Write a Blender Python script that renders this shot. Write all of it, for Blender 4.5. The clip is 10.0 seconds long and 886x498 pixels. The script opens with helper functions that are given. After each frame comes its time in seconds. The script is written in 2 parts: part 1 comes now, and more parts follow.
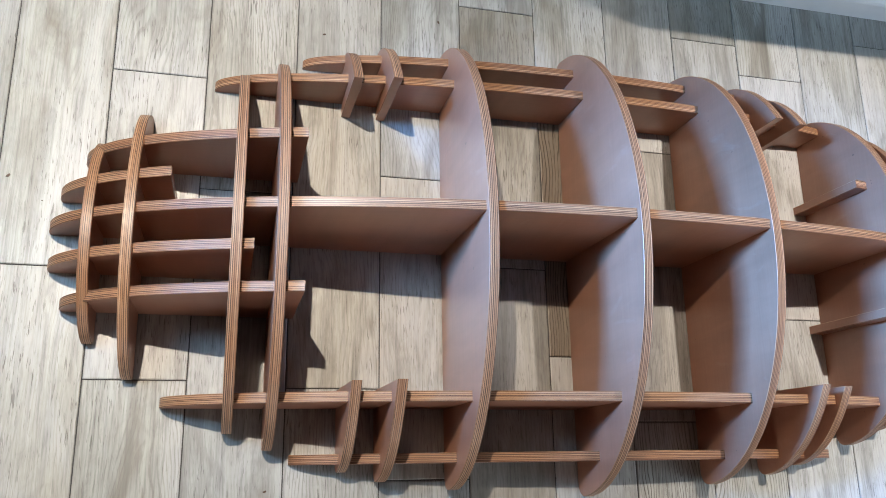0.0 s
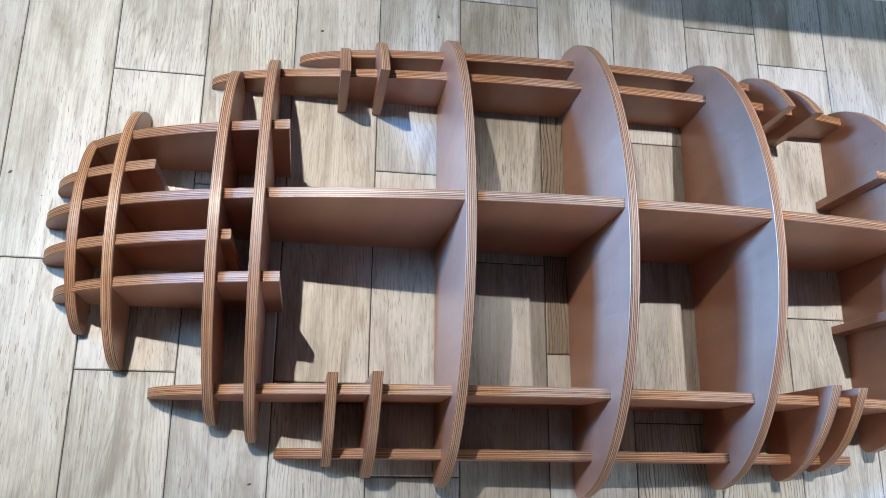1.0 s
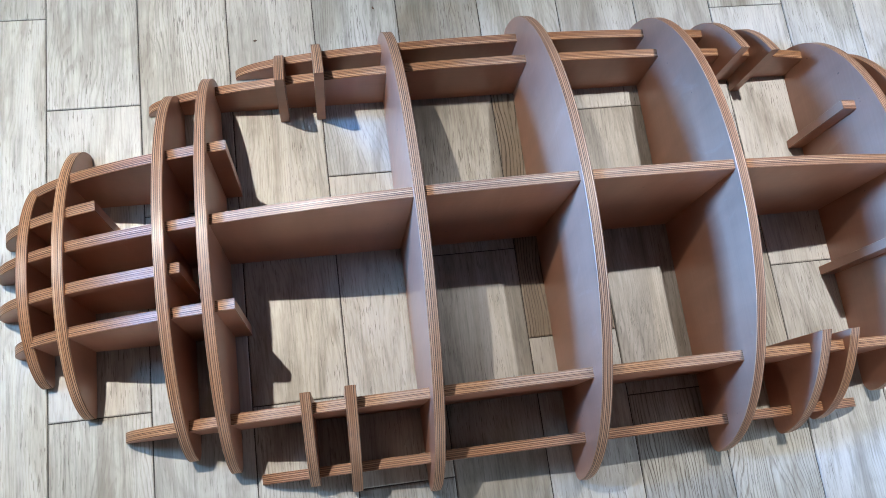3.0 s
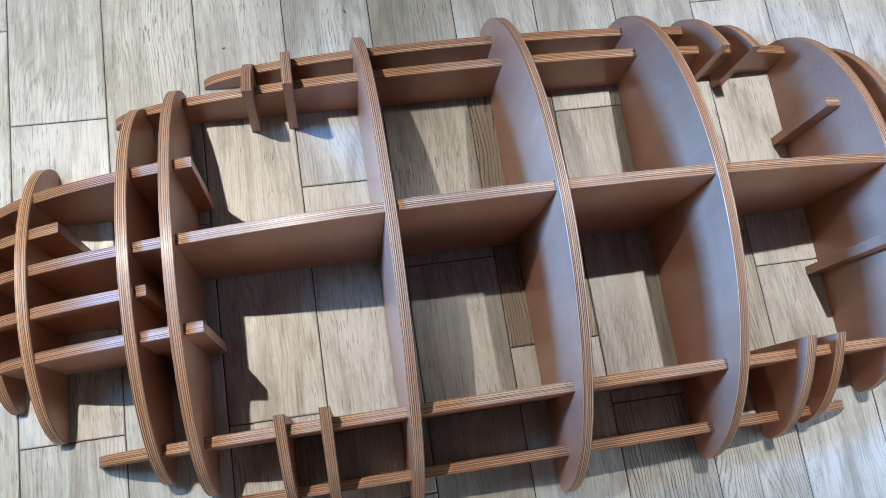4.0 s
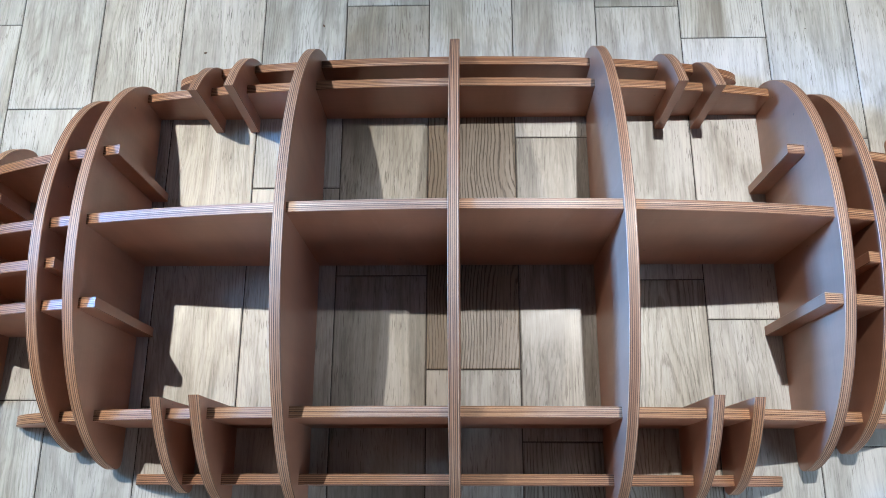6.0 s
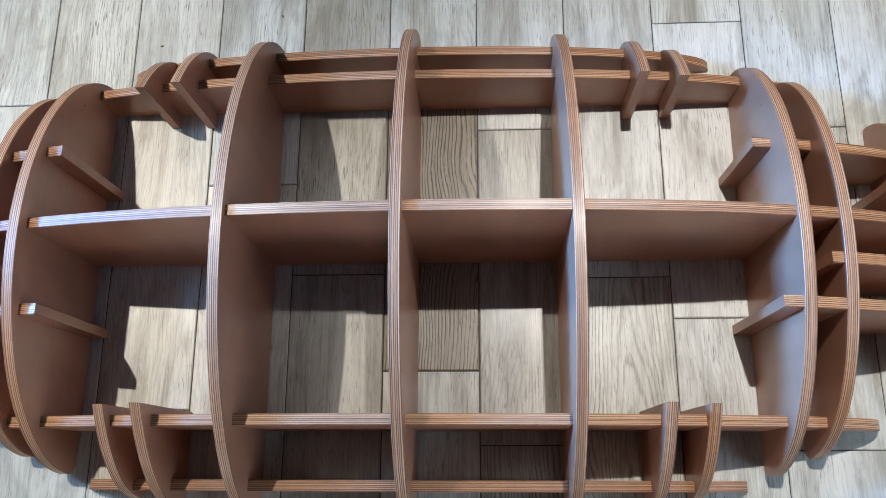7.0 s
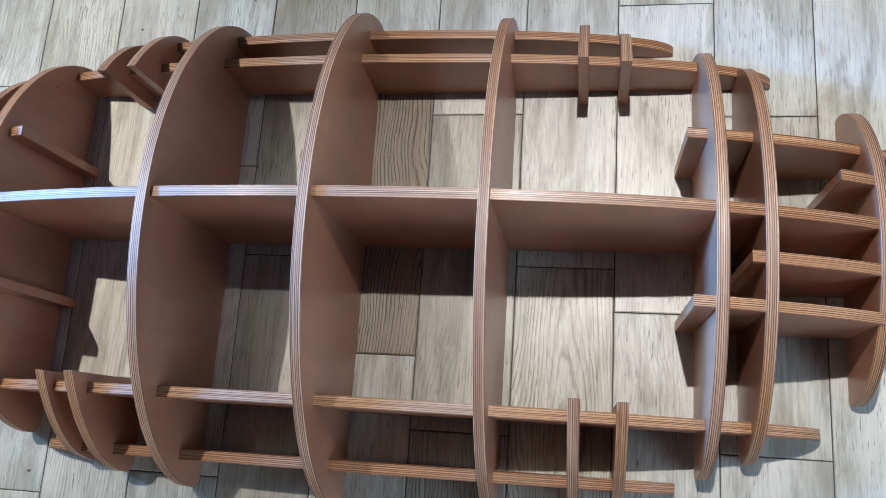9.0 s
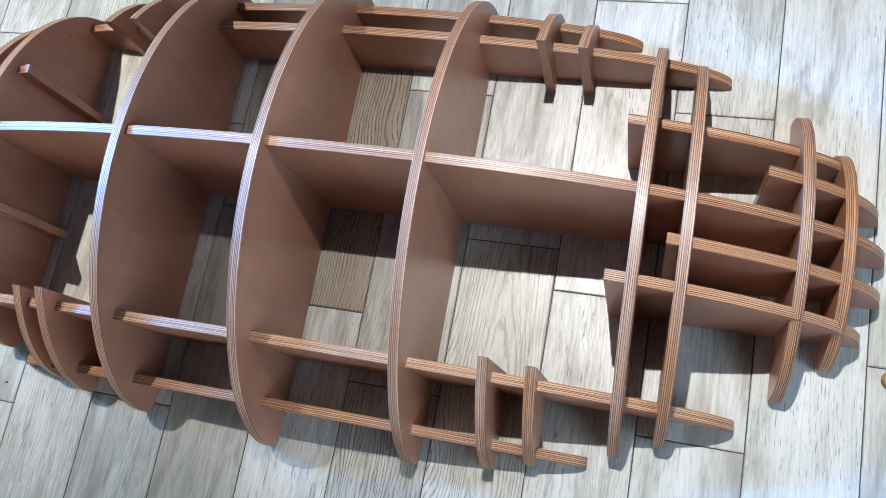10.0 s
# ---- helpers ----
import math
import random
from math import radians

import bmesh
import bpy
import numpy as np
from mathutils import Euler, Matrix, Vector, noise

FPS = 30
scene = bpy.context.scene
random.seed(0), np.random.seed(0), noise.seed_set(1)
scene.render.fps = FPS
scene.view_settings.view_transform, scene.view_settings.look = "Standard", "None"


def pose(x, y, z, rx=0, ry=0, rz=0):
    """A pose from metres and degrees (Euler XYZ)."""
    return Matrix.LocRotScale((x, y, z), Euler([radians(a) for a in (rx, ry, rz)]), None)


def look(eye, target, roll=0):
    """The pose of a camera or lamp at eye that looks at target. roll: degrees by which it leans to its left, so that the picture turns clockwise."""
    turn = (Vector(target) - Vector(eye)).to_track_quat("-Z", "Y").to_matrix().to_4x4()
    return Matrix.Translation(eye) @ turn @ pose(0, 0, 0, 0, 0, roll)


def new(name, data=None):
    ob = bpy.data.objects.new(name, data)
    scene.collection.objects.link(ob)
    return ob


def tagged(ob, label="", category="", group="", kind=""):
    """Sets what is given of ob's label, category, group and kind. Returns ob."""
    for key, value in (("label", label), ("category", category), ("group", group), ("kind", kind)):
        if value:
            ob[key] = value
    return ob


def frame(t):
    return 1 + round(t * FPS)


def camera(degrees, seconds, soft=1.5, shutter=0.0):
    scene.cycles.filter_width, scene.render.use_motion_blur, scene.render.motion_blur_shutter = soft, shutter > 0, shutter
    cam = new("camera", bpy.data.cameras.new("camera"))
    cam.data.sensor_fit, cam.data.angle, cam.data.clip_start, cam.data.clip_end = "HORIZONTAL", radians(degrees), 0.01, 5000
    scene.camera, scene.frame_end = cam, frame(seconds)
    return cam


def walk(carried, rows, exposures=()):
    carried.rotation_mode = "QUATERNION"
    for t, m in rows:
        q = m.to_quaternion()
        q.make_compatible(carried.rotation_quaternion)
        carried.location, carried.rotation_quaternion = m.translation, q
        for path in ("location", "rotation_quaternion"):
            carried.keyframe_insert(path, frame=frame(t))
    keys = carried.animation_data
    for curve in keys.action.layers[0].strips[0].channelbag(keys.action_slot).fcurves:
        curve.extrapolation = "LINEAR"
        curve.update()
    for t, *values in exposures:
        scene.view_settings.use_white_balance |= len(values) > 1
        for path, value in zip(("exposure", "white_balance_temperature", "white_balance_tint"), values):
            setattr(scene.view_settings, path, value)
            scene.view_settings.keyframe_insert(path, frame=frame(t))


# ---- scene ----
cam = camera(57.5, 10.0, soft=0.7)
PATH = [
    (0, (-0.689, -0.428, 1.541), (-0.192, 0.096, -0.324), 44.6),
    (0.5, (-0.602, -0.442, 1.543), (-0.184, 0.097, -0.337), 39.0),
    (1, (-0.528, -0.456, 1.544), (-0.208, 0.097, -0.351), 31.9),
    (1.5, (-0.487, -0.455, 1.536), (-0.179, 0.068, -0.37), 31.1),
    (2, (-0.446, -0.445, 1.532), (-0.157, 0.103, -0.37), 26.8),
    (2.5, (-0.425, -0.430, 1.521), (-0.155, 0.110, -0.386), 23.1),
    (2.7, (-0.434, -0.431, 1.526), (-0.146, 0.099, -0.381), 23.9),
    (3.8, (-0.413, -0.363, 1.506), (-0.118, 0.082, -0.421), 24.0),
    (4, (-0.388, -0.37, 1.506), (-0.09, 0.098, -0.416), 24.6),
    (4.5, (-0.275, -0.397, 1.507), (-0.087, 0.094, -0.423), 18.8),
    (5, (-0.154, -0.436, 1.513), (-0.06, 0.119, -0.406), 10.8),
    (5.2, (-0.11, -0.449, 1.519), (-0.057, 0.141, -0.391), 7.0),
    (6.3, (0.038, -0.432, 1.492), (-0.024, 0.152, -0.42), -6.9),
    (6.5, (0.047, -0.427, 1.484), (-0.01, 0.15, -0.43), -6.7),
    (7, (0.136, -0.385, 1.47), (0.028, 0.144, -0.456), -11.8),
    (7.5, (0.235, -0.354, 1.467), (0.097, 0.15, -0.463), -15.3),
    (8, (0.282, -0.34, 1.462), (0.07, 0.143, -0.467), -25.2),
    (8.5, (0.334, -0.328, 1.445), (0.079, 0.123, -0.487), -29.8),
    (9, (0.43, -0.359, 1.444), (0.071, 0.104, -0.468), -35.2),
    (9.5, (0.533, -0.404, 1.451), (0.153, 0.064, -0.456), -33.2),
    (10, (0.65, -0.429, 1.452), (0.138, 0.04, -0.424), -38.6),
]
EXPOSURES = [(0, -0.12, 6550, 13), (1, -0.04, 6350, 13), (2, -0.02, 6050, 12), (2.5, -0.05, 6100, 12), (3.8, -0.13, 6250, 11), (4, -0.15, 6250, 11), (4.5, 0.11, 6000, 10), (5, 0.07, 6000, 10), (6.5, -0.05, 6050, 10), (8, -0.14, 6200, 9), (8.5, -0.22, 6250, 9), (9.5, 0.0, 5900, 9.5), (10, 0.17, 5880, 9)]
walk(cam, [(t, look(eye, target, roll)) for t, eye, target, roll in PATH], EXPOSURES)

WEST, EAST, SOUTH, NORTH, TOP = -1.75, 2.3, -2.6, 0.709, 2.2

# world, lamps and exposure
world = bpy.data.worlds.new("world")
scene.world = world
world.use_nodes = True
wn = world.node_tree.nodes
sky = wn.new("ShaderNodeTexSky")
sky.sky_type, sky.sun_disc = "NISHITA", False
sky.sun_elevation, sky.sun_rotation = radians(35), radians(60)
wn["Background"].inputs["Strength"].default_value = 0.05
world.node_tree.links.new(sky.outputs["Color"], wn["Background"].inputs["Color"])

SPOTS = [((-1.06, 0.562, 2.15), (-0.92, 0.06, 0.0), 308.0, (1.0, 0.905, 0.77), 72.0), ((0.435, 0.508, 2.15), (0.77, 0.02, 0.0), 292.0, (1.0, 0.945, 0.87), 59.0)]


def spot_lamp(eye, target, watts, colour, cone):
    data = bpy.data.lights.new("ceiling_spot_light", "SPOT")
    data.energy, data.color, data.shadow_soft_size = watts, colour, 0.016
    data.spot_size, data.spot_blend = radians(cone), 1.0
    new("ceiling_spot_light", data).matrix_world = look(eye, target)


for row in SPOTS:
    spot_lamp(*row)

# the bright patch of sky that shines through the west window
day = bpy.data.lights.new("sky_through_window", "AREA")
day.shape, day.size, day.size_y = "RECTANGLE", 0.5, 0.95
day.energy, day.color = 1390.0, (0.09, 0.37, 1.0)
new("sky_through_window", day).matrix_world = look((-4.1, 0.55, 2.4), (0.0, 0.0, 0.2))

# the sky's diffuse light in the opening of the west wall
west = bpy.data.lights.new("west_daylight", "AREA")
west.shape, west.size, west.size_y = "RECTANGLE", 0.36, 1.0
west.energy, west.color = 30.0, (0.36, 0.66, 1.0)
new("west_daylight", west).matrix_world = look((WEST - 0.02, 0.225, 1.46), (0.0, 0.3, 0.2))

# cool soft fill from the east, added in an unseen opening of the wall
east = bpy.data.lights.new("east_fill", "AREA")
east.shape, east.size, east.size_y = "RECTANGLE", 1.7, 1.5
east.energy, east.color = 40.0, (0.66, 0.84, 1.0)
new("east_fill", east).matrix_world = look((EAST - 0.02, -1.15, 1.35), (0.0, -0.6, 0.6))

# weak fill for the south faces; lamp and opening behind the camera are added
south = bpy.data.lights.new("south_fill", "AREA")
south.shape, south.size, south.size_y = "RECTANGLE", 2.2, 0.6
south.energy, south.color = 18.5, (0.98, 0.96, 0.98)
new("south_fill", south).matrix_world = look((-0.55, SOUTH + 0.02, 0.42), (-0.6, 0.0, 0.2))


# ---- materials ----
def nodes_of(name, rough=0.5, coat=0.0):
    m = bpy.data.materials.new(name)
    m.use_nodes = True
    nt = m.node_tree
    b = nt.nodes["Principled BSDF"]
    b.inputs["Roughness"].default_value = rough
    b.inputs["Coat Weight"].default_value = coat
    return m, nt, b


def add(nt, kind, **values):
    n = nt.nodes.new(kind)
    for key, value in values.items():
        if key in n.inputs:
            n.inputs[key].default_value = value
    return n


def mapped(nt, scale, source="Object", shift=None):
    tc = nt.nodes.new("ShaderNodeTexCoord")
    mp = nt.nodes.new("ShaderNodeMapping")
    mp.inputs["Scale"].default_value = scale
    nt.links.new(tc.outputs[source], mp.inputs["Vector"])
    if shift is not None:
        nt.links.new(shift, mp.inputs["Location"])
    return mp.outputs["Vector"]


def noise_of(nt, vector, scale=1.0, detail=4.0, rough=0.6, distort=0.0):
    n = add(nt, "ShaderNodeTexNoise", Scale=scale, Detail=detail, Roughness=rough, Distortion=distort)
    nt.links.new(vector, n.inputs["Vector"])
    return n.outputs["Fac"]


def ramp_of(nt, fac, stops):
    r = nt.nodes.new("ShaderNodeValToRGB")
    while len(r.color_ramp.elements) < len(stops):
        r.color_ramp.elements.new(0.5)
    for el, (at, colour) in zip(r.color_ramp.elements, stops):
        el.position = at
        el.color = (*colour, 1) if isinstance(colour, tuple) else (colour, colour, colour, 1)
    nt.links.new(fac, r.inputs["Fac"])
    return r.outputs["Color"]


def mix_of(nt, fac, a, b, blend="MIX"):
    n = nt.nodes.new("ShaderNodeMix")
    n.data_type, n.blend_type = "RGBA", blend
    for k, v in ((0, fac), (6, a), (7, b)):
        if hasattr(v, "links"):
            nt.links.new(v, n.inputs[k])
        else:
            n.inputs[k].default_value = v if k == 0 else (*v, 1)
    return n.outputs[2]


def math_of(nt, op, a, b=0.0, clamp=False):
    n = nt.nodes.new("ShaderNodeMath")
    n.operation, n.use_clamp = op, clamp
    for k, v in ((0, a), (1, b)):
        if hasattr(v, "links"):
            nt.links.new(v, n.inputs[k])
        else:
            n.inputs[k].default_value = v
    return n.outputs[0]


def bump_of(nt, bsdf, height, strength=0.3, distance=0.001):
    n = add(nt, "ShaderNodeBump", Strength=strength, Distance=distance)
    nt.links.new(height, n.inputs["Height"])
    nt.links.new(n.outputs["Normal"], bsdf.inputs["Normal"])


def make_ply_face():
    m, nt, b = nodes_of("stained_plywood_face", 0.36, 0.45)
    b.inputs["Specular IOR Level"].default_value = 0.4
    b.inputs["Coat Roughness"].default_value = 0.36
    rnd = nt.nodes.new("ShaderNodeObjectInfo").outputs["Random"]
    shift = nt.nodes.new("ShaderNodeCombineXYZ")
    nt.links.new(math_of(nt, "MULTIPLY", rnd, 30.0), shift.inputs[0])
    nt.links.new(math_of(nt, "MULTIPLY", rnd, 17.0), shift.inputs[2])
    fine = noise_of(nt, mapped(nt, (9, 160, 40), shift=shift.outputs[0]), 1.0, 5, 0.65)
    broad = noise_of(nt, mapped(nt, (3, 9, 3), shift=shift.outputs[0]), 1.0, 3, 0.5, 0.6)
    col = ramp_of(nt, fine, [(0.25, (0.315, 0.143, 0.083)), (0.75, (0.348, 0.165, 0.099))])
    blot = ramp_of(nt, broad, [(0.3, 0.88), (0.7, 1.08)])
    col = mix_of(nt, 1.0, col, blot, "MULTIPLY")
    pores = noise_of(nt, mapped(nt, (95, 60, 60), shift=shift.outputs[0]), 1.0, 1.0, 0.5)
    col = mix_of(nt, ramp_of(nt, pores, [(0.18, 0.6), (0.21, 0.0)]), col, (0.06, 0.03, 0.02))
    haze = noise_of(nt, mapped(nt, (26, 5, 9), shift=shift.outputs[0]), 1.0, 4, 0.6, 0.4)
    col = mix_of(nt, 1.0, col, ramp_of(nt, haze, [(0.32, 0.90), (0.68, 1.08)]), "MULTIPLY")
    scuff = noise_of(nt, mapped(nt, (14, 5, 14), shift=shift.outputs[0]), 1.0, 5, 0.7, 1.6)
    col = mix_of(nt, ramp_of(nt, scuff, [(0.60, 0.0), (0.72, 0.22)]), col, (0.42, 0.29, 0.225))
    tone = math_of(nt, "ADD", math_of(nt, "MULTIPLY", rnd, 0.18), 0.91)
    hue = nt.nodes.new("ShaderNodeHueSaturation")
    nt.links.new(tone, hue.inputs["Value"])
    nt.links.new(col, hue.inputs["Color"])
    nt.links.new(hue.outputs["Color"], b.inputs["Base Color"])
    nt.links.new(ramp_of(nt, broad, [(0.3, 0.40), (0.75, 0.50)]), b.inputs["Roughness"])
    bump_of(nt, b, fine, 0.05, 0.0003)
    return m


def make_ply_edge():
    """Layers lie across the local z of each board, which is its thickness."""
    m, nt, b = nodes_of("varnished_plywood_edge", 0.48, 0.1)
    b.inputs["Specular IOR Level"].default_value = 0.4
    b.inputs["Coat Roughness"].default_value = 0.27
    tc = nt.nodes.new("ShaderNodeTexCoord")
    sep = nt.nodes.new("ShaderNodeSeparateXYZ")
    nt.links.new(tc.outputs["Object"], sep.inputs[0])
    rnd = nt.nodes.new("ShaderNodeObjectInfo").outputs["Random"]
    shift = nt.nodes.new("ShaderNodeCombineXYZ")
    nt.links.new(math_of(nt, "MULTIPLY", rnd, 40.0), shift.inputs[0])
    waver = noise_of(nt, mapped(nt, (14, 14, 60), shift=shift.outputs[0]), 1.0, 3, 0.6)
    z = math_of(nt, "ADD", sep.outputs[2], math_of(nt, "MULTIPLY", math_of(nt, "SUBTRACT", waver, 0.5), 0.0007))
    place = nt.nodes.new("ShaderNodeCombineXYZ")
    nt.links.new(math_of(nt, "MULTIPLY", z, 560.0), place.inputs[0])
    nt.links.new(math_of(nt, "MULTIPLY", rnd, 90.0), place.inputs[1])
    deep = noise_of(nt, place.outputs[0], 1.0, 2.0, 0.6)
    uneven = math_of(nt, "ADD", z, math_of(nt, "MULTIPLY", math_of(nt, "SUBTRACT", deep, 0.5), 0.0042))
    count = math_of(nt, "MULTIPLY", math_of(nt, "ADD", uneven, 1.0), 1000.0 / 3.1)
    saw = math_of(nt, "FRACT", count)
    ply = nt.nodes.new("ShaderNodeTexWhiteNoise")
    ply.noise_dimensions = "1D"
    nt.links.new(math_of(nt, "ADD", math_of(nt, "FLOOR", count), math_of(nt, "MULTIPLY", rnd, 57.0)), ply.inputs["W"])
    # each ply: ochre long grain over browner end grain, and a dark glue line of uneven width
    pale = ramp_of(nt, ply.outputs["Value"], [(0.0, (0.26, 0.126, 0.060)), (0.5, (0.335, 0.178, 0.092)), (1.0, (0.42, 0.250, 0.143))])
    red = ramp_of(nt, ply.outputs["Value"], [(0.0, (0.18, 0.074, 0.033)), (1.0, (0.28, 0.127, 0.060))])
    col = mix_of(nt, ramp_of(nt, saw, [(0.48, 0.0), (0.58, 1.0)]), red, pale)
    along = noise_of(nt, mapped(nt, (13, 13, 420), shift=shift.outputs[0]), 1.0, 3, 0.6)
    wide = math_of(nt, "ADD", saw, math_of(nt, "MULTIPLY", math_of(nt, "SUBTRACT", along, 0.5), 0.5))
    glue = ramp_of(nt, wide, [(0.0, 1.0), (0.34, 1.0), (0.41, 0.0)])
    glue = math_of(nt, "MULTIPLY", glue, ramp_of(nt, ply.outputs["Value"], [(0.0, 0.45), (0.35, 1.0)]))
    col = mix_of(nt, math_of(nt, "MULTIPLY", glue, 0.77), col, (0.034, 0.014, 0.008))
    streak = noise_of(nt, mapped(nt, (30, 30, 1100), shift=shift.outputs[0]), 1.0, 4, 0.7)
    col = mix_of(nt, 1.0, col, ramp_of(nt, streak, [(0.28, 0.66), (0.5, 1.0), (0.72, 1.18)]), "MULTIPLY")
    smear = noise_of(nt, mapped(nt, (7, 7, 150), shift=shift.outputs[0]), 1.0, 3, 0.6)
    col = mix_of(nt, ramp_of(nt, smear, [(0.50, 0.0), (0.72, 0.6)]), col, (0.235, 0.115, 0.056))
    nt.links.new(col, b.inputs["Base Color"])
    nt.links.new(ramp_of(nt, streak, [(0.3, 0.55), (0.7, 0.42)]), b.inputs["Roughness"])
    bump_of(nt, b, saw, 0.12, 0.0004)
    return m


def make_tile():
    """Porcelain printed as limed oak: growth rings cut at a slant, fine pores, worn chalky and brown areas."""
    m, nt, b = nodes_of("wood_look_porcelain", 0.42)
    rnd = nt.nodes.new("ShaderNodeObjectInfo").outputs["Random"]
    own = {}
    for key in ("tone", "lines", "chalk", "cast"):
        a = nt.nodes.new("ShaderNodeAttribute")
        a.attribute_type, a.attribute_name = "OBJECT", key
        own[key] = a.outputs["Fac"]

    def dice(k):
        return math_of(nt, "FRACT", math_of(nt, "MULTIPLY", rnd, k))

    shift = nt.nodes.new("ShaderNodeCombineXYZ")
    for k, v in ((0, 41.0), (1, 23.0), (2, 67.0)):
        nt.links.new(math_of(nt, "MULTIPLY", rnd, v), shift.inputs[k])
    s = shift.outputs[0]
    xyz = nt.nodes.new("ShaderNodeSeparateXYZ")
    nt.links.new(mapped(nt, (1, 1, 1)), xyz.inputs[0])

    # rings of a log: distance from a pith that dips away along the plank gives arches in the middle and straight lines beside them
    sway = noise_of(nt, mapped(nt, (9, 2.6, 1), shift=s), 1.0, 2.0, 0.45, 0.2)
    shake = noise_of(nt, mapped(nt, (62, 20, 1), shift=s), 1.0, 2.5, 0.55)
    off = math_of(nt, "ADD", math_of(nt, "MULTIPLY", math_of(nt, "SUBTRACT", dice(5.17), 0.5), 0.15), math_of(nt, "MULTIPLY", math_of(nt, "SUBTRACT", sway, 0.5), 0.10))
    dx = math_of(nt, "ADD", xyz.outputs[0], off)
    dip = math_of(nt, "MULTIPLY", math_of(nt, "SUBTRACT", dice(9.73), 0.5), 0.17)
    dz = math_of(nt, "ADD", math_of(nt, "MULTIPLY", math_of(nt, "ADD", xyz.outputs[1], math_of(nt, "MULTIPLY", dice(3.31), 0.4)), dip), 0.012)
    ring = math_of(nt, "SQRT", math_of(nt, "ADD", math_of(nt, "MULTIPLY", dx, dx), math_of(nt, "MULTIPLY", dz, dz)))
    ring = math_of(nt, "ADD", ring, math_of(nt, "MULTIPLY", shake, 0.0046))
    saw = math_of(nt, "FRACT", math_of(nt, "MULTIPLY", ring, 150.0))
    line = ramp_of(nt, saw, [(0.0, 0.45), (0.08, 0.0), (0.55, 0.0), (0.70, 0.25), (0.80, 1.0), (0.96, 1.0)])
    worn = noise_of(nt, mapped(nt, (26, 5, 1), shift=s), 1.0, 4, 0.65, 0.5)
    grit = noise_of(nt, mapped(nt, (330, 40, 1), shift=s), 1.0, 3, 0.6)
    line = math_of(nt, "MULTIPLY", line, math_of(nt, "MULTIPLY", ramp_of(nt, worn, [(0.33, 0.18), (0.58, 1.0)]), ramp_of(nt, grit, [(0.34, 0.25), (0.52, 1.0)])))
    lined = math_of(nt, "MULTIPLY", line, math_of(nt, "ADD", math_of(nt, "MULTIPLY", math_of(nt, "MULTIPLY", own["lines"], own["lines"]), 1.6), 0.13), clamp=True)

    fine = noise_of(nt, mapped(nt, (210, 8, 1), shift=s), 1.0, 4, 0.6, 0.3)
    pore = noise_of(nt, mapped(nt, (420, 30, 1), shift=s), 1.0, 2.5, 0.55, 0.3)
    band = noise_of(nt, mapped(nt, (17, 0.8, 1), shift=s), 1.0, 2.0, 0.5, 0.3)
    cloud = noise_of(nt, mapped(nt, (13, 3.2, 1), shift=s), 1.0, 4, 0.6, 0.9)
    blotch = noise_of(nt, mapped(nt, (8, 5, 1), shift=s), 1.0, 4, 0.65, 0.6)

    streak = noise_of(nt, mapped(nt, (46, 2.8, 1), shift=s), 1.0, 4, 0.62, 0.8)
    mottle = noise_of(nt, mapped(nt, (48, 15, 1), shift=s), 1.0, 5, 0.68, 0.8)
    col = ramp_of(nt, band, [(0.30, (0.315, 0.300, 0.262)), (0.50, (0.345, 0.332, 0.294)), (0.70, (0.375, 0.363, 0.328))])
    col = mix_of(nt, 1.0, col, ramp_of(nt, streak, [(0.30, 0.76), (0.47, 0.98), (0.68, 1.13)]), "MULTIPLY")
    col = mix_of(nt, 1.0, col, ramp_of(nt, mottle, [(0.32, 0.84), (0.52, 1.01), (0.70, 1.07)]), "MULTIPLY")
    col = mix_of(nt, 1.0, col, ramp_of(nt, fine, [(0.30, 0.72), (0.47, 0.99), (0.70, 1.10)]), "MULTIPLY")
    # chalky worn areas, and brown-grey streaky stains
    chalk = math_of(nt, "ADD", math_of(nt, "ADD", cloud, math_of(nt, "MULTIPLY", math_of(nt, "SUBTRACT", fine, 0.5), 0.12)), math_of(nt, "MULTIPLY", math_of(nt, "SUBTRACT", own["chalk"], 0.5), 0.3))
    col = mix_of(nt, ramp_of(nt, chalk, [(0.50, 0.0), (0.60, 0.40), (0.78, 0.62)]), col, (0.475, 0.467, 0.445))
    stain = math_of(nt, "ADD", cloud, math_of(nt, "MULTIPLY", math_of(nt, "SUBTRACT", worn, 0.5), 0.35))
    col = mix_of(nt, ramp_of(nt, stain, [(0.28, 0.62), (0.36, 0.34), (0.46, 0.0)]), col, (0.165, 0.143, 0.113))
    # the few strongly figured planks are browner
    col = mix_of(nt, ramp_of(nt, own["lines"], [(0.70, 0.0), (1.0, 0.5)]), col, (0.225, 0.172, 0.130))
    col = mix_of(nt, math_of(nt, "MULTIPLY", lined, 0.95), col, (0.085, 0.068, 0.050))
    groups = ramp_of(nt, blotch, [(0.42, 0.15), (0.60, 1.0)])
    pits = math_of(nt, "MULTIPLY", ramp_of(nt, pore, [(0.34, 1.0), (0.41, 0.0)]), groups)
    col = mix_of(nt, math_of(nt, "MULTIPLY", pits, 0.72), col, (0.09, 0.078, 0.062))
    # small dark nicks, a few to a plank
    cell = nt.nodes.new("ShaderNodeTexVoronoi")
    nt.links.new(mapped(nt, (15, 7, 1), shift=s), cell.inputs["Vector"])
    cell.inputs["Scale"].default_value = 1.0
    few = nt.nodes.new("ShaderNodeSeparateColor")
    nt.links.new(cell.outputs["Color"], few.inputs[0])
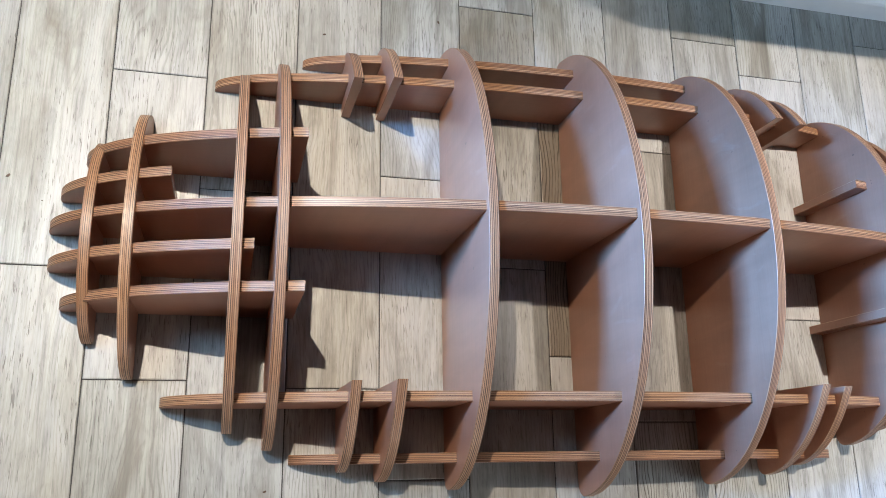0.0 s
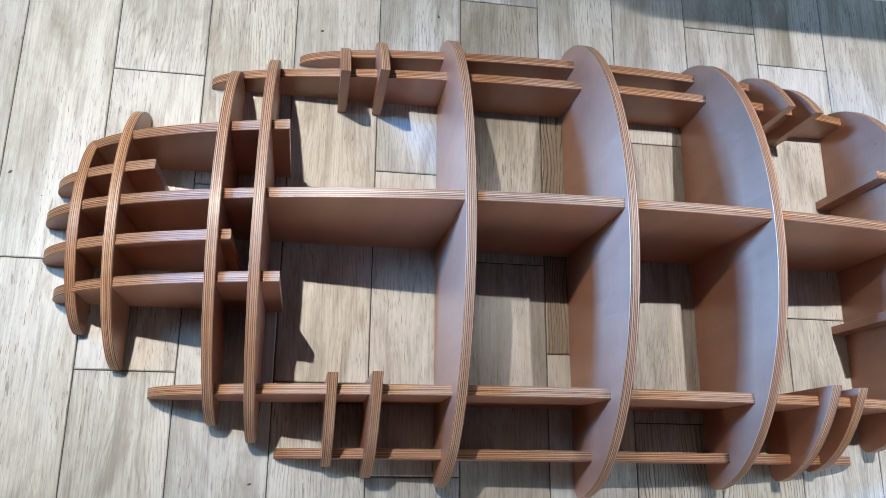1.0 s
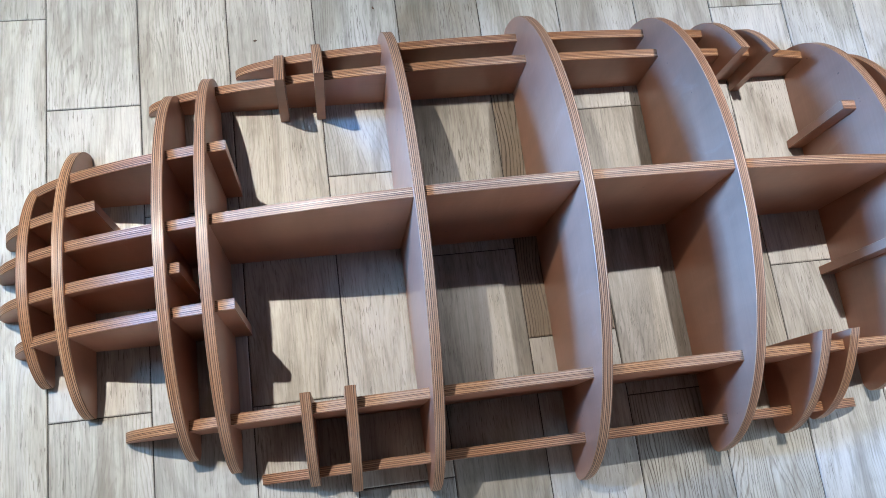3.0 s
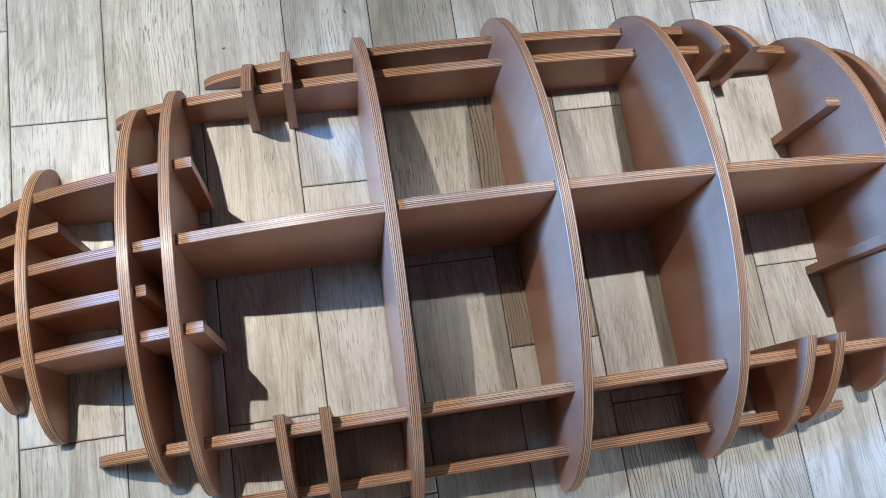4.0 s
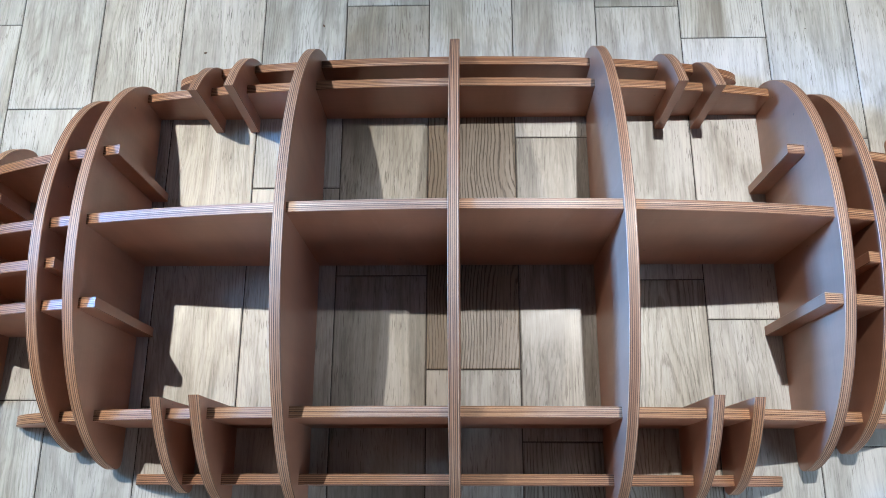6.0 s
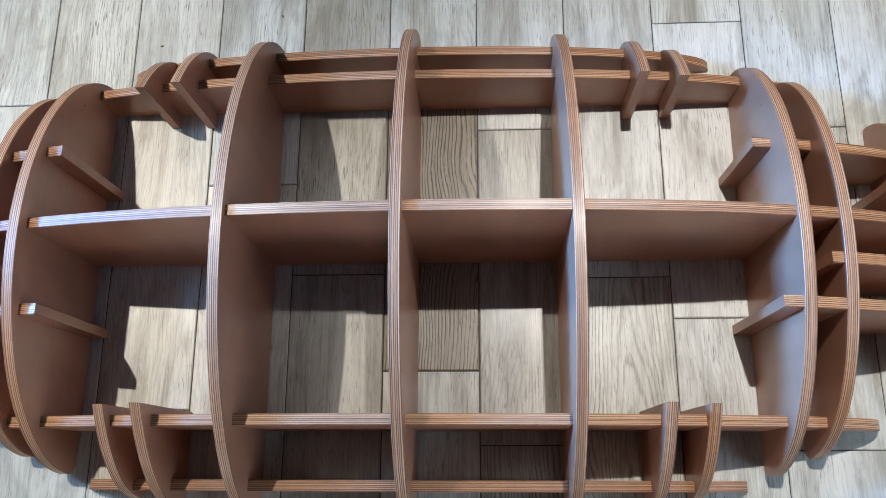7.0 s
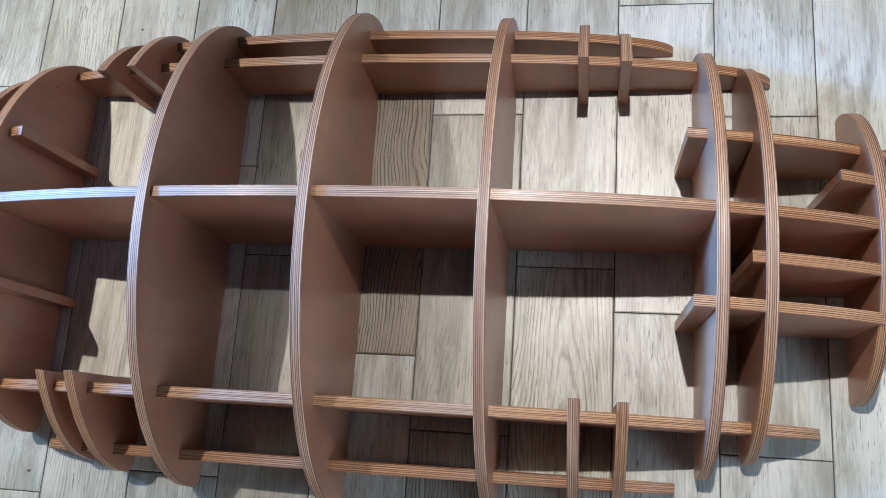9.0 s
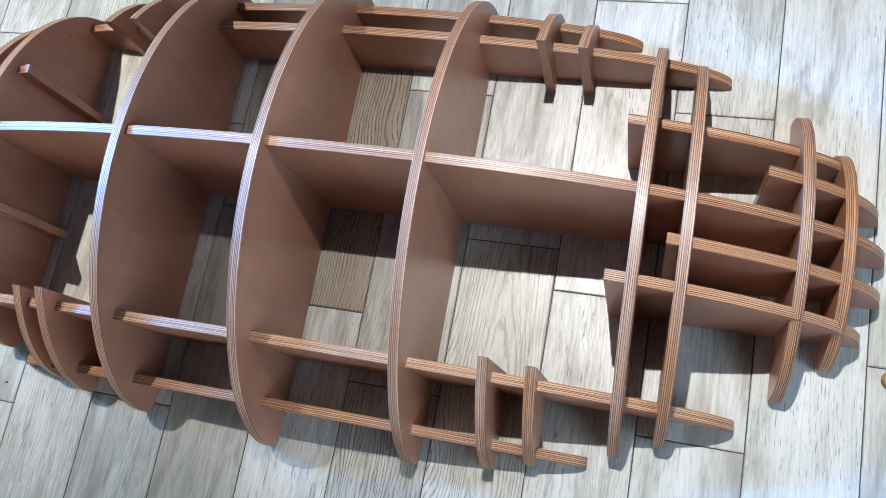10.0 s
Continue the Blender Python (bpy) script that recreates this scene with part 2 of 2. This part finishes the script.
    nick = math_of(nt, "MULTIPLY", math_of(nt, "LESS_THAN", cell.outputs["Distance"], 0.045), math_of(nt, "GREATER_THAN", few.outputs[0], 0.86))
    col = mix_of(nt, math_of(nt, "MULTIPLY", nick, ramp_of(nt, pore, [(0.40, 0.9), (0.55, 0.2)])), col, (0.07, 0.058, 0.045))
    # hue of the print, with the tint of bounce and daylight painted in
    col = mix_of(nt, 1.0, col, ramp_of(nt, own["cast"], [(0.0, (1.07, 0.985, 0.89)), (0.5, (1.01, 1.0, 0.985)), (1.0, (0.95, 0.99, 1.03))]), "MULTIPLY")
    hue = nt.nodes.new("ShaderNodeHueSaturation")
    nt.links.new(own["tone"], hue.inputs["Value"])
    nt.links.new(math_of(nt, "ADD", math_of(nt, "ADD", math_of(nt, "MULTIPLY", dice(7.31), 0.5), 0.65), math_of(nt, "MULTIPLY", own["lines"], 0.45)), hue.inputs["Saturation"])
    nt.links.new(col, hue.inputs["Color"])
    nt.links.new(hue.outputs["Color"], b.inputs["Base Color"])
    nt.links.new(ramp_of(nt, blotch, [(0.3, 0.34), (0.7, 0.48)]), b.inputs["Roughness"])
    height = math_of(nt, "SUBTRACT", math_of(nt, "MULTIPLY", fine, 0.5), math_of(nt, "ADD", math_of(nt, "MULTIPLY", pits, 0.6), math_of(nt, "MULTIPLY", lined, 0.6)))
    bump_of(nt, b, height, 0.5, 0.0008)
    return m


def make_plain(name, colour, rough, grain=60.0, spread=0.06):
    m, nt, b = nodes_of(name, rough)
    a = noise_of(nt, mapped(nt, (grain, grain, grain)), 1.0, 4, 0.6)
    c = noise_of(nt, mapped(nt, (3, 3, 3)), 1.0, 3, 0.5)
    lo, hi = tuple(v * (1 - spread) for v in colour), tuple(min(1, v * (1 + spread)) for v in colour)
    col = mix_of(nt, 0.5, ramp_of(nt, a, [(0.3, lo), (0.7, hi)]), ramp_of(nt, c, [(0.3, lo), (0.7, hi)]))
    nt.links.new(col, b.inputs["Base Color"])
    bump_of(nt, b, a, 0.1, 0.0005)
    return m


PLY_FACE, PLY_EDGE, TILE = make_ply_face(), make_ply_edge(), make_tile()
GROUT = make_plain("dark_grey_grout", (0.07, 0.064, 0.057), 0.9, 300, 0.25)
PAINT = make_plain("grey_wall_paint", (0.10, 0.096, 0.092), 0.7, 90, 0.03)
CHIP = make_plain("dark_wood_chip", (0.09, 0.055, 0.035), 0.7, 400, 0.3)
GLOSS_WHITE = make_plain("white_gloss_paint", (0.80, 0.80, 0.80), 0.35, 40, 0.03)


# ---- building ----
def part(name, bm, materials, parent=None, label="", matrix=None):
    me = bpy.data.meshes.new(name)
    bm.to_mesh(me)
    bm.free()
    for m in materials if isinstance(materials, (list, tuple)) else [materials]:
        me.materials.append(m)
    ob = new(name, me)
    if parent is not None:
        ob.parent = parent
    if matrix is not None:
        ob.matrix_basis = matrix
    return tagged(ob, label) if label else ob


def box(x0, x1, y0, y1, z0, z1, bevel=0.0):
    bm = bmesh.new()
    bmesh.ops.create_cube(bm, size=1.0)
    for v in bm.verts:
        v.co = Vector(((x0 + x1) / 2 + v.co.x * (x1 - x0), (y0 + y1) / 2 + v.co.y * (y1 - y0), (z0 + z1) / 2 + v.co.z * (z1 - z0)))
    if bevel:
        bmesh.ops.bevel(bm, geom=bm.edges[:], offset=bevel, segments=2, affect="EDGES", profile=0.5)
    return bm


# room
PITCH_X, PITCH_Y, GAP, ORIGIN = 0.1765, 0.602, 0.0023, 0.1205

floor = tagged(part("floor", box(WEST, EAST, SOUTH, NORTH, -0.05, -0.0030), GROUT), "floor of staggered wood-look porcelain planks with dark joints", "floor", kind="structure")
tagged(part("ceiling", box(WEST, EAST, SOUTH, NORTH, TOP, TOP + 0.1), PAINT), "plain pale ceiling", "ceiling", kind="structure")
tagged(part("wall_north", box(WEST, EAST, NORTH, NORTH + 0.2, -0.05, TOP), PAINT), "plain grey painted wall with skirting", "wall", kind="structure")


def wall_with_opening(x0, x1, y0, y1, z1, oy0, oy1, oz0, oz1, turned=False):
    bm = bmesh.new()
    for a, b, c, d in ((y0, oy0, -0.05, z1), (oy1, y1, -0.05, z1), (oy0, oy1, -0.05, oz0), (oy0, oy1, oz1, z1)):
        piece = box(a, b, x0, x1, c, d) if turned else box(x0, x1, a, b, c, d)
        me = bpy.data.meshes.new("piece")
        piece.to_mesh(me)
        piece.free()
        bm.from_mesh(me)
        bpy.data.meshes.remove(me)
    return bm


# the south and east openings are unseen, added to suit the fill lamps
tagged(part("wall_south", wall_with_opening(SOUTH - 0.2, SOUTH, WEST, EAST, TOP, -1.68, 0.58, 0.1, 0.74, turned=True), PAINT), "plain grey painted wall with an opening for light", "wall", kind="structure")
tagged(part("wall_east", wall_with_opening(EAST, EAST + 0.2, SOUTH, NORTH, TOP, -2.05, -0.25, 0.55, 2.15), PAINT), "plain grey painted wall with an opening for light", "wall", kind="structure")
tagged(part("wall_west", wall_with_opening(WEST - 0.2, WEST, SOUTH, NORTH, TOP, 0.04, 0.41, 0.99, 2.0), PAINT), "plain grey painted wall with an opening for light", "wall", kind="structure")


def skirting(x0, x1):
    prof = [(0, 0), (-0.014, 0), (-0.014, 0.058), (-0.011, 0.066), (-0.006, 0.072), (-0.004, 0.080), (0, 0.080)]
    bm = bmesh.new()
    ends = [[bm.verts.new((x, NORTH + y, z)) for y, z in prof] for x in (x0, x1)]
    for i in range(len(prof)):
        j = (i + 1) % len(prof)
        bm.faces.new((ends[0][i], ends[0][j], ends[1][j], ends[1][i]))
    bm.faces.new(ends[0])
    bm.faces.new(ends[1][::-1])
    bmesh.ops.recalc_face_normals(bm, faces=bm.faces[:])
    return bm


tagged(part("baseboard", skirting(WEST, EAST), GLOSS_WHITE), "white gloss skirting board along the wall", "skirting", kind="structure")
# unseen block, added to keep spot light off the strip along the wall
tagged(part("strip_shade_block", box(0.29, EAST, 0.555, NORTH, 0.75, TOP), PAINT), "unseen block above the floor that shades the strip along the wall", "wall", kind="structure")

# ---- the plywood sculpture ----
THICK = 0.018
frame_thing = tagged(new("plywood_sculpture"), "interlocking brown plywood ribs forming a half ellipsoid on tiled floor", "plywood sculpture")
ALONG_Y = Matrix(((0, 0, 1, 0), (1, 0, 0, 0), (0, 1, 0, 0), (0, 0, 0, 1)))
ALONG_X = Matrix(((1, 0, 0, 0), (0, 0, -1, 0), (0, 1, 0, 0), (0, 0, 0, 1)))


def plate(name, outline, label="", matrix=None, r=0.0008):
    """A board of THICK with eased rims, from its outline in the local x, y; the layers lie across z."""
    n = len(outline)
    pts = [Vector(p) for p in outline]
    area = sum(pts[i].x * pts[(i + 1) % n].y - pts[(i + 1) % n].x * pts[i].y for i in range(n))
    if area < 0:
        pts.reverse()
    inner = []
    for i in range(n):
        a, b = (pts[i] - pts[i - 1]).normalized(), (pts[(i + 1) % n] - pts[i]).normalized()
        na, nb = Vector((-a.y, a.x)), Vector((-b.y, b.x))
        k = 1 + na.dot(nb)
        inner.append(pts[i] + (na + nb) * (r / max(k, 0.35)))
    bm = bmesh.new()
    h = THICK / 2
    rings = [[bm.verts.new((p.x, p.y, z)) for p in ring] for ring, z in ((inner, -h), (pts, -h + r), (pts, h - r), (inner, h))]
    lo = bm.faces.new(rings[0][::-1])
    hi = bm.faces.new(rings[3])
    for k in range(3):
        for i in range(n):
            j = (i + 1) % n
            f = bm.faces.new((rings[k][i], rings[k][j], rings[k + 1][j], rings[k + 1][i]))
            square_cut = k == 1 and abs(pts[i].x - pts[j].x) < 1e-5 and abs(pts[i].y - pts[j].y) > 0.05
            f.material_index, f.smooth = 0 if square_cut else 1, True
    ob = part(name, bm, [PLY_FACE, PLY_EDGE], frame_thing, label, matrix)
    ob.data.set_sharp_from_angle(angle=radians(28))
    return ob


MID, LIFT = -0.02, 0.0006


def half_ellipse(b, c, foot=0.022, steps=72):
    """From the far foot over the crown to the near foot; each foot is rounded off where it meets the floor."""
    t0 = math.asin(min(0.9, foot / c))
    pts = [(b * math.cos(t), c * math.sin(t)) for t in (t0 + (math.pi - 2 * t0) * i / steps for i in range(steps + 1))]
    e = pts[0][0]
    arc = [(e - foot * (1 - math.cos(a)), foot * (1 - math.sin(a))) for a in (math.pi / 2 * i / 6 for i in range(1, 7))]
    return [(x, y) for x, y in reversed(arc)] + pts + [(-x, y) for x, y in arc]


def rib(x, b, c, foot=0.022, middle=MID):
    m = Matrix.Translation((x, middle, LIFT)) @ ALONG_Y
    return plate("rib", half_ellipse(b, c, foot), "", m)


for x, b, c, foot in ((0.0, 0.466, 0.333, 0.024), (0.274, 0.449, 0.320, 0.024), (0.617, 0.374, 0.279, 0.022), (0.688, 0.345, 0.258, 0.022), (0.863, 0.250, 0.182, 0.012), (0.934, 0.188, 0.138, 0.012)):
    rib(-x, b, c, foot)
    if x > 0.8:
        rib(x, b + 0.002, c + 0.011, foot, -0.008)
    elif x:
        rib(x, b, c, foot)


def arch(x, length, height, fullness):
    """The height of a board's top at x; the east end is a little fuller than an ellipse."""
    p = fullness if x > 0 else 2.0
    return height * math.sqrt(max(0.0, 1 - (abs(x) / length) ** p))


def board(name, y, length, height, label="", steps=84, fullness=2.0):
    """A lengthwise board with an arched top, its tips blunt on the floor."""
    t0 = 0.05
    xs = [length * math.cos(t0 + (math.pi - 2 * t0) * i / steps) for i in range(steps + 1)]
    pts = [(xs[0], 0.0)] + [(x, arch(x, length, height, fullness)) for x in xs] + [(xs[-1], 0.0)]
    return plate(name, pts, label, Matrix.Translation((0, y, LIFT)) @ ALONG_X)


def nose_board(side, y, tip, height, end, steps=40, fullness=2.4):
    """A short board at one end, from its tip on the floor to a square cut end."""
    t0, t1 = 0.05, math.acos(end / tip)
    xs = [side * tip * math.cos(t0 + (t1 - t0) * i / steps) for i in range(steps + 1)]
    pts = [(xs[0], 0.0)] + [(x, arch(x, tip, height, fullness)) for x in xs] + [(side * end, 0.0)]
    return plate("nose_board", pts, "", Matrix.Translation((0, y, LIFT)) @ ALONG_X)


board("spine_board", 0.0, 1.016, 0.320, "longest central board running from tip to tip", fullness=2.4)
board("side_board", 0.314, 0.746, 0.134)
board("side_board", -0.309, 0.806, 0.212)
board("side_board", 0.383, 0.575, 0.094)
board("side_board", -0.410, 0.577, 0.105)
for side in (-1, 1):
    nose_board(side, *((0.134, 0.966, 0.297) if side < 0 else (0.142, 0.968, 0.238)), 0.577)
    nose_board(side, 0.063 if side < 0 else 0.072, 1.003, 0.315, 0.800)
    nose_board(side, -0.070, 1.012, 0.318, 0.660)
    nose_board(side, -0.140, 0.986, 0.312, 0.577)


def short_rib(x, y_in_low, y_in_top, z_top, y_out, steps=26):
    """A quarter rib that straddles two side boards: an upright inner edge, then an arc down to the floor."""
    s = 1 if y_out > 0 else -1
    y_in_low, y_in_top, y_out = s * y_in_low, s * y_in_top, s * y_out
    c0 = s * MID
    b = y_out - c0
    c = z_top / math.sqrt(1 - ((y_in_top - c0) / b) ** 2)
    t0, t1 = math.asin(0.02 / c), math.asin(z_top / c)
    pts = [(c0 + b * math.cos(t), c * math.sin(t)) for t in (t0 + (t1 - t0) * i / steps for i in range(steps + 1))]
    e = pts[0][0]
    foot = [(e - 0.02 * (1 - math.cos(a)), 0.02 * (1 - math.sin(a))) for a in (math.pi / 2 * i / 5 for i in range(1, 6))]
    pts = foot[::-1] + pts + [(y_in_low, 0.0)]
    return plate("short_rib", [(s * y, z) for y, z in pts], "", Matrix.Translation((x, 0, LIFT)) @ ALONG_Y)


for side in (-1, 1):
    for x, y_out, top_far, top_near in ((0.411, 0.420, 0.199, 0.231), (0.483, 0.402, 0.182, 0.203)):
        short_rib(side * x, 0.276, 0.276, top_far, y_out)
        short_rib(side * x, -0.284, -0.285, top_near, -y_out - 0.032)

# ---- a loose strip of plywood on the floor beyond the tip ----
def strip_outline(length, width, steps=10):
    """A strip with one rounded end at the origin, lying along x."""
    r = width / 2
    arc = [(r - r * math.cos(a), r * math.sin(a)) for a in (-math.pi / 2 + math.pi * i / steps for i in range(steps + 1))]
    return arc + [(length, r), (length, -r)]


offcut = plate("plywood_offcut", strip_outline(0.24, 0.032), "", Matrix.Translation((1.024, -0.192, THICK / 2 + 0.0004)) @ Matrix.Rotation(radians(-8), 4, "Z"))
offcut.parent = None
tagged(offcut, "loose brown plywood strip with rounded end on floor", "wood strip")

# ---- crumbs of wood left on the planks ----
def wood_chip(x, y, size, turn, seed):
    rng = random.Random(seed)
    n = 7
    pts = [(size * (1.0 if i % 2 else 0.8) * rng.uniform(0.7, 1.0) * math.cos(a), 0.45 * size * rng.uniform(0.7, 1.1) * math.sin(a)) for i, a in ((i, 2 * math.pi * i / n) for i in range(n))]
    bm = bmesh.new()
    low = [bm.verts.new((px, py, 0.0)) for px, py in pts]
    top = [bm.verts.new((px * 0.8, py * 0.7, size * rng.uniform(0.25, 0.4))) for px, py in pts]
    bm.faces.new(low[::-1])
    bm.faces.new(top)
    for i in range(n):
        j = (i + 1) % n
        bm.faces.new((low[i], low[j], top[j], top[i]))
    chip = part("wood_chip", bm, CHIP, None, "", Matrix.Translation((x, y, 0.0)) @ Matrix.Rotation(radians(turn), 4, "Z"))
    return tagged(chip, "tiny dark brown wood chip lying on the planks", "wood chip", "crumbs on the floor")


for row in ((-1.097, 0.100, 0.0065, 42.0, 1), (-1.036, 0.056, 0.0022, 0.0, 2), (-0.616, -0.464, 0.0055, 20.0, 3), (-0.281, 0.524, 0.0052, -62.0, 4), (0.733, 0.504, 0.0022, 10.0, 5), (-0.531, 0.462, 0.0050, 12.0, 6)):
    wood_chip(*row)

# ---- floor planks ----
JOINTS = {-7: -0.066, -6: 0.334, -5: 0.10, -4: -0.28, -3: 0.153, -2: -0.029, -1: -0.211, 0: 0.260, 1: -0.039, 2: -0.117, 3: 0.2525, 4: 0.008, 5: -0.175}
# tone (darkest in middle columns), growth lines, chalkiness of planks by column and place
LOOKS = {(-7, 0): (1.02, 0.15, 0.55), (-7, -1): (1.0, 0.2, 0.5), (-6, 0): (1.02, 0.35, 0.5), (-6, -1): (1.03, 0.1, 0.55), (-6, -2): (1.0, 0.4, 0.5),
         (-5, 0): (1.0, 0.45, 0.45), (-5, -1): (1.0, 0.2, 0.5), (-4, 0): (1.04, 0.3, 0.6), (-4, -1): (0.97, 0.4, 0.45), (-3, 0): (1.02, 0.42, 0.5), (-3, -1): (1.03, 0.2, 0.6),
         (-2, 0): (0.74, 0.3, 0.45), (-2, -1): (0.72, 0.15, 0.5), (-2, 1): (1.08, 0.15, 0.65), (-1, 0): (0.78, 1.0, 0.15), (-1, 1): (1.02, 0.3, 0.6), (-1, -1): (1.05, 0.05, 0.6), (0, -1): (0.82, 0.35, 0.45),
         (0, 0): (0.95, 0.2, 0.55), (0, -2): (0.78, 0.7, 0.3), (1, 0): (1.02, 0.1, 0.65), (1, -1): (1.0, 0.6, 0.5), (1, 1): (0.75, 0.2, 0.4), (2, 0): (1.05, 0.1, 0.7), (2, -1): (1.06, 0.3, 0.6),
         (3, 0): (1.0, 0.2, 0.6), (3, -1): (1.04, 0.15, 0.6), (3, -2): (1.03, 0.1, 0.6), (4, 0): (1.05, 0.1, 0.75), (4, -1): (1.05, 0.1, 0.75), (5, -1): (1.02, 0.15, 0.65), (5, 0): (1.05, 0.1, 0.7)}
# print hue plus painted light by column: warm bounce mid-floor, cool daylight towards walls
CASTS = {-3: 0.7, -2: 0.2, -1: 0.25, 0: 0.3, 1: 0.6, (-2, 1): 0.85, (-1, 1): 0.75, (0, 0): 0.5, (-3, -1): 0.4}
tile_meshes = {}


def tile_mesh(w, d):
    key = (round(w, 4), round(d, 4))
    if key not in tile_meshes:
        e, drop, low = 0.0019, 0.0010, -0.009
        bm = bmesh.new()
        rings = [[bm.verts.new((sx * (w / 2 - i), sy * (d / 2 - i), z)) for sx, sy in ((-1, -1), (1, -1), (1, 1), (-1, 1))] for i, z in ((0, low), (0, -drop), (e, 0))]
        bm.faces.new(rings[2])
        for k in (0, 1):
            for i in range(4):
                j = (i + 1) % 4
                bm.faces.new((rings[k][i], rings[k][j], rings[k + 1][j], rings[k + 1][i]))
        me = bpy.data.meshes.new("tile")
        bm.to_mesh(me)
        bm.free()
        me.materials.append(TILE)
        tile_meshes[key] = me
    return tile_meshes[key]


rng = random.Random(7)
for k in range(math.floor((WEST - ORIGIN) / PITCH_X), math.ceil((EAST - ORIGIN) / PITCH_X)):
    x0, x1 = max(WEST, ORIGIN + k * PITCH_X), min(EAST, ORIGIN + (k + 1) * PITCH_X)
    if x1 - x0 < 0.01:
        continue
    start = JOINTS.get(k, rng.uniform(-0.3, 0.3))
    row = math.floor((SOUTH - start) / PITCH_Y)
    while start + row * PITCH_Y < NORTH:
        y0, y1 = max(SOUTH, start + row * PITCH_Y), min(NORTH, start + (row + 1) * PITCH_Y)
        row += 1
        if y1 - y0 < 0.01:
            continue
        tile = new("tile", tile_mesh(x1 - x0 - GAP, y1 - y0 - GAP))
        tile.parent = floor
        spare = (rng.uniform(0.76, 1.06), rng.choice((0.05, 0.1, 0.2, 0.4)), rng.uniform(0.35, 0.65))
        tile["cast"] = CASTS.get((k, row - 1), CASTS.get(k, 0.5)) + rng.uniform(-0.1, 0.3)
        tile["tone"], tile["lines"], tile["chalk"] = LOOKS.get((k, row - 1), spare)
        tile.location = ((x0 + x1) / 2, (y0 + y1) / 2, rng.uniform(-0.0003, 0.0))
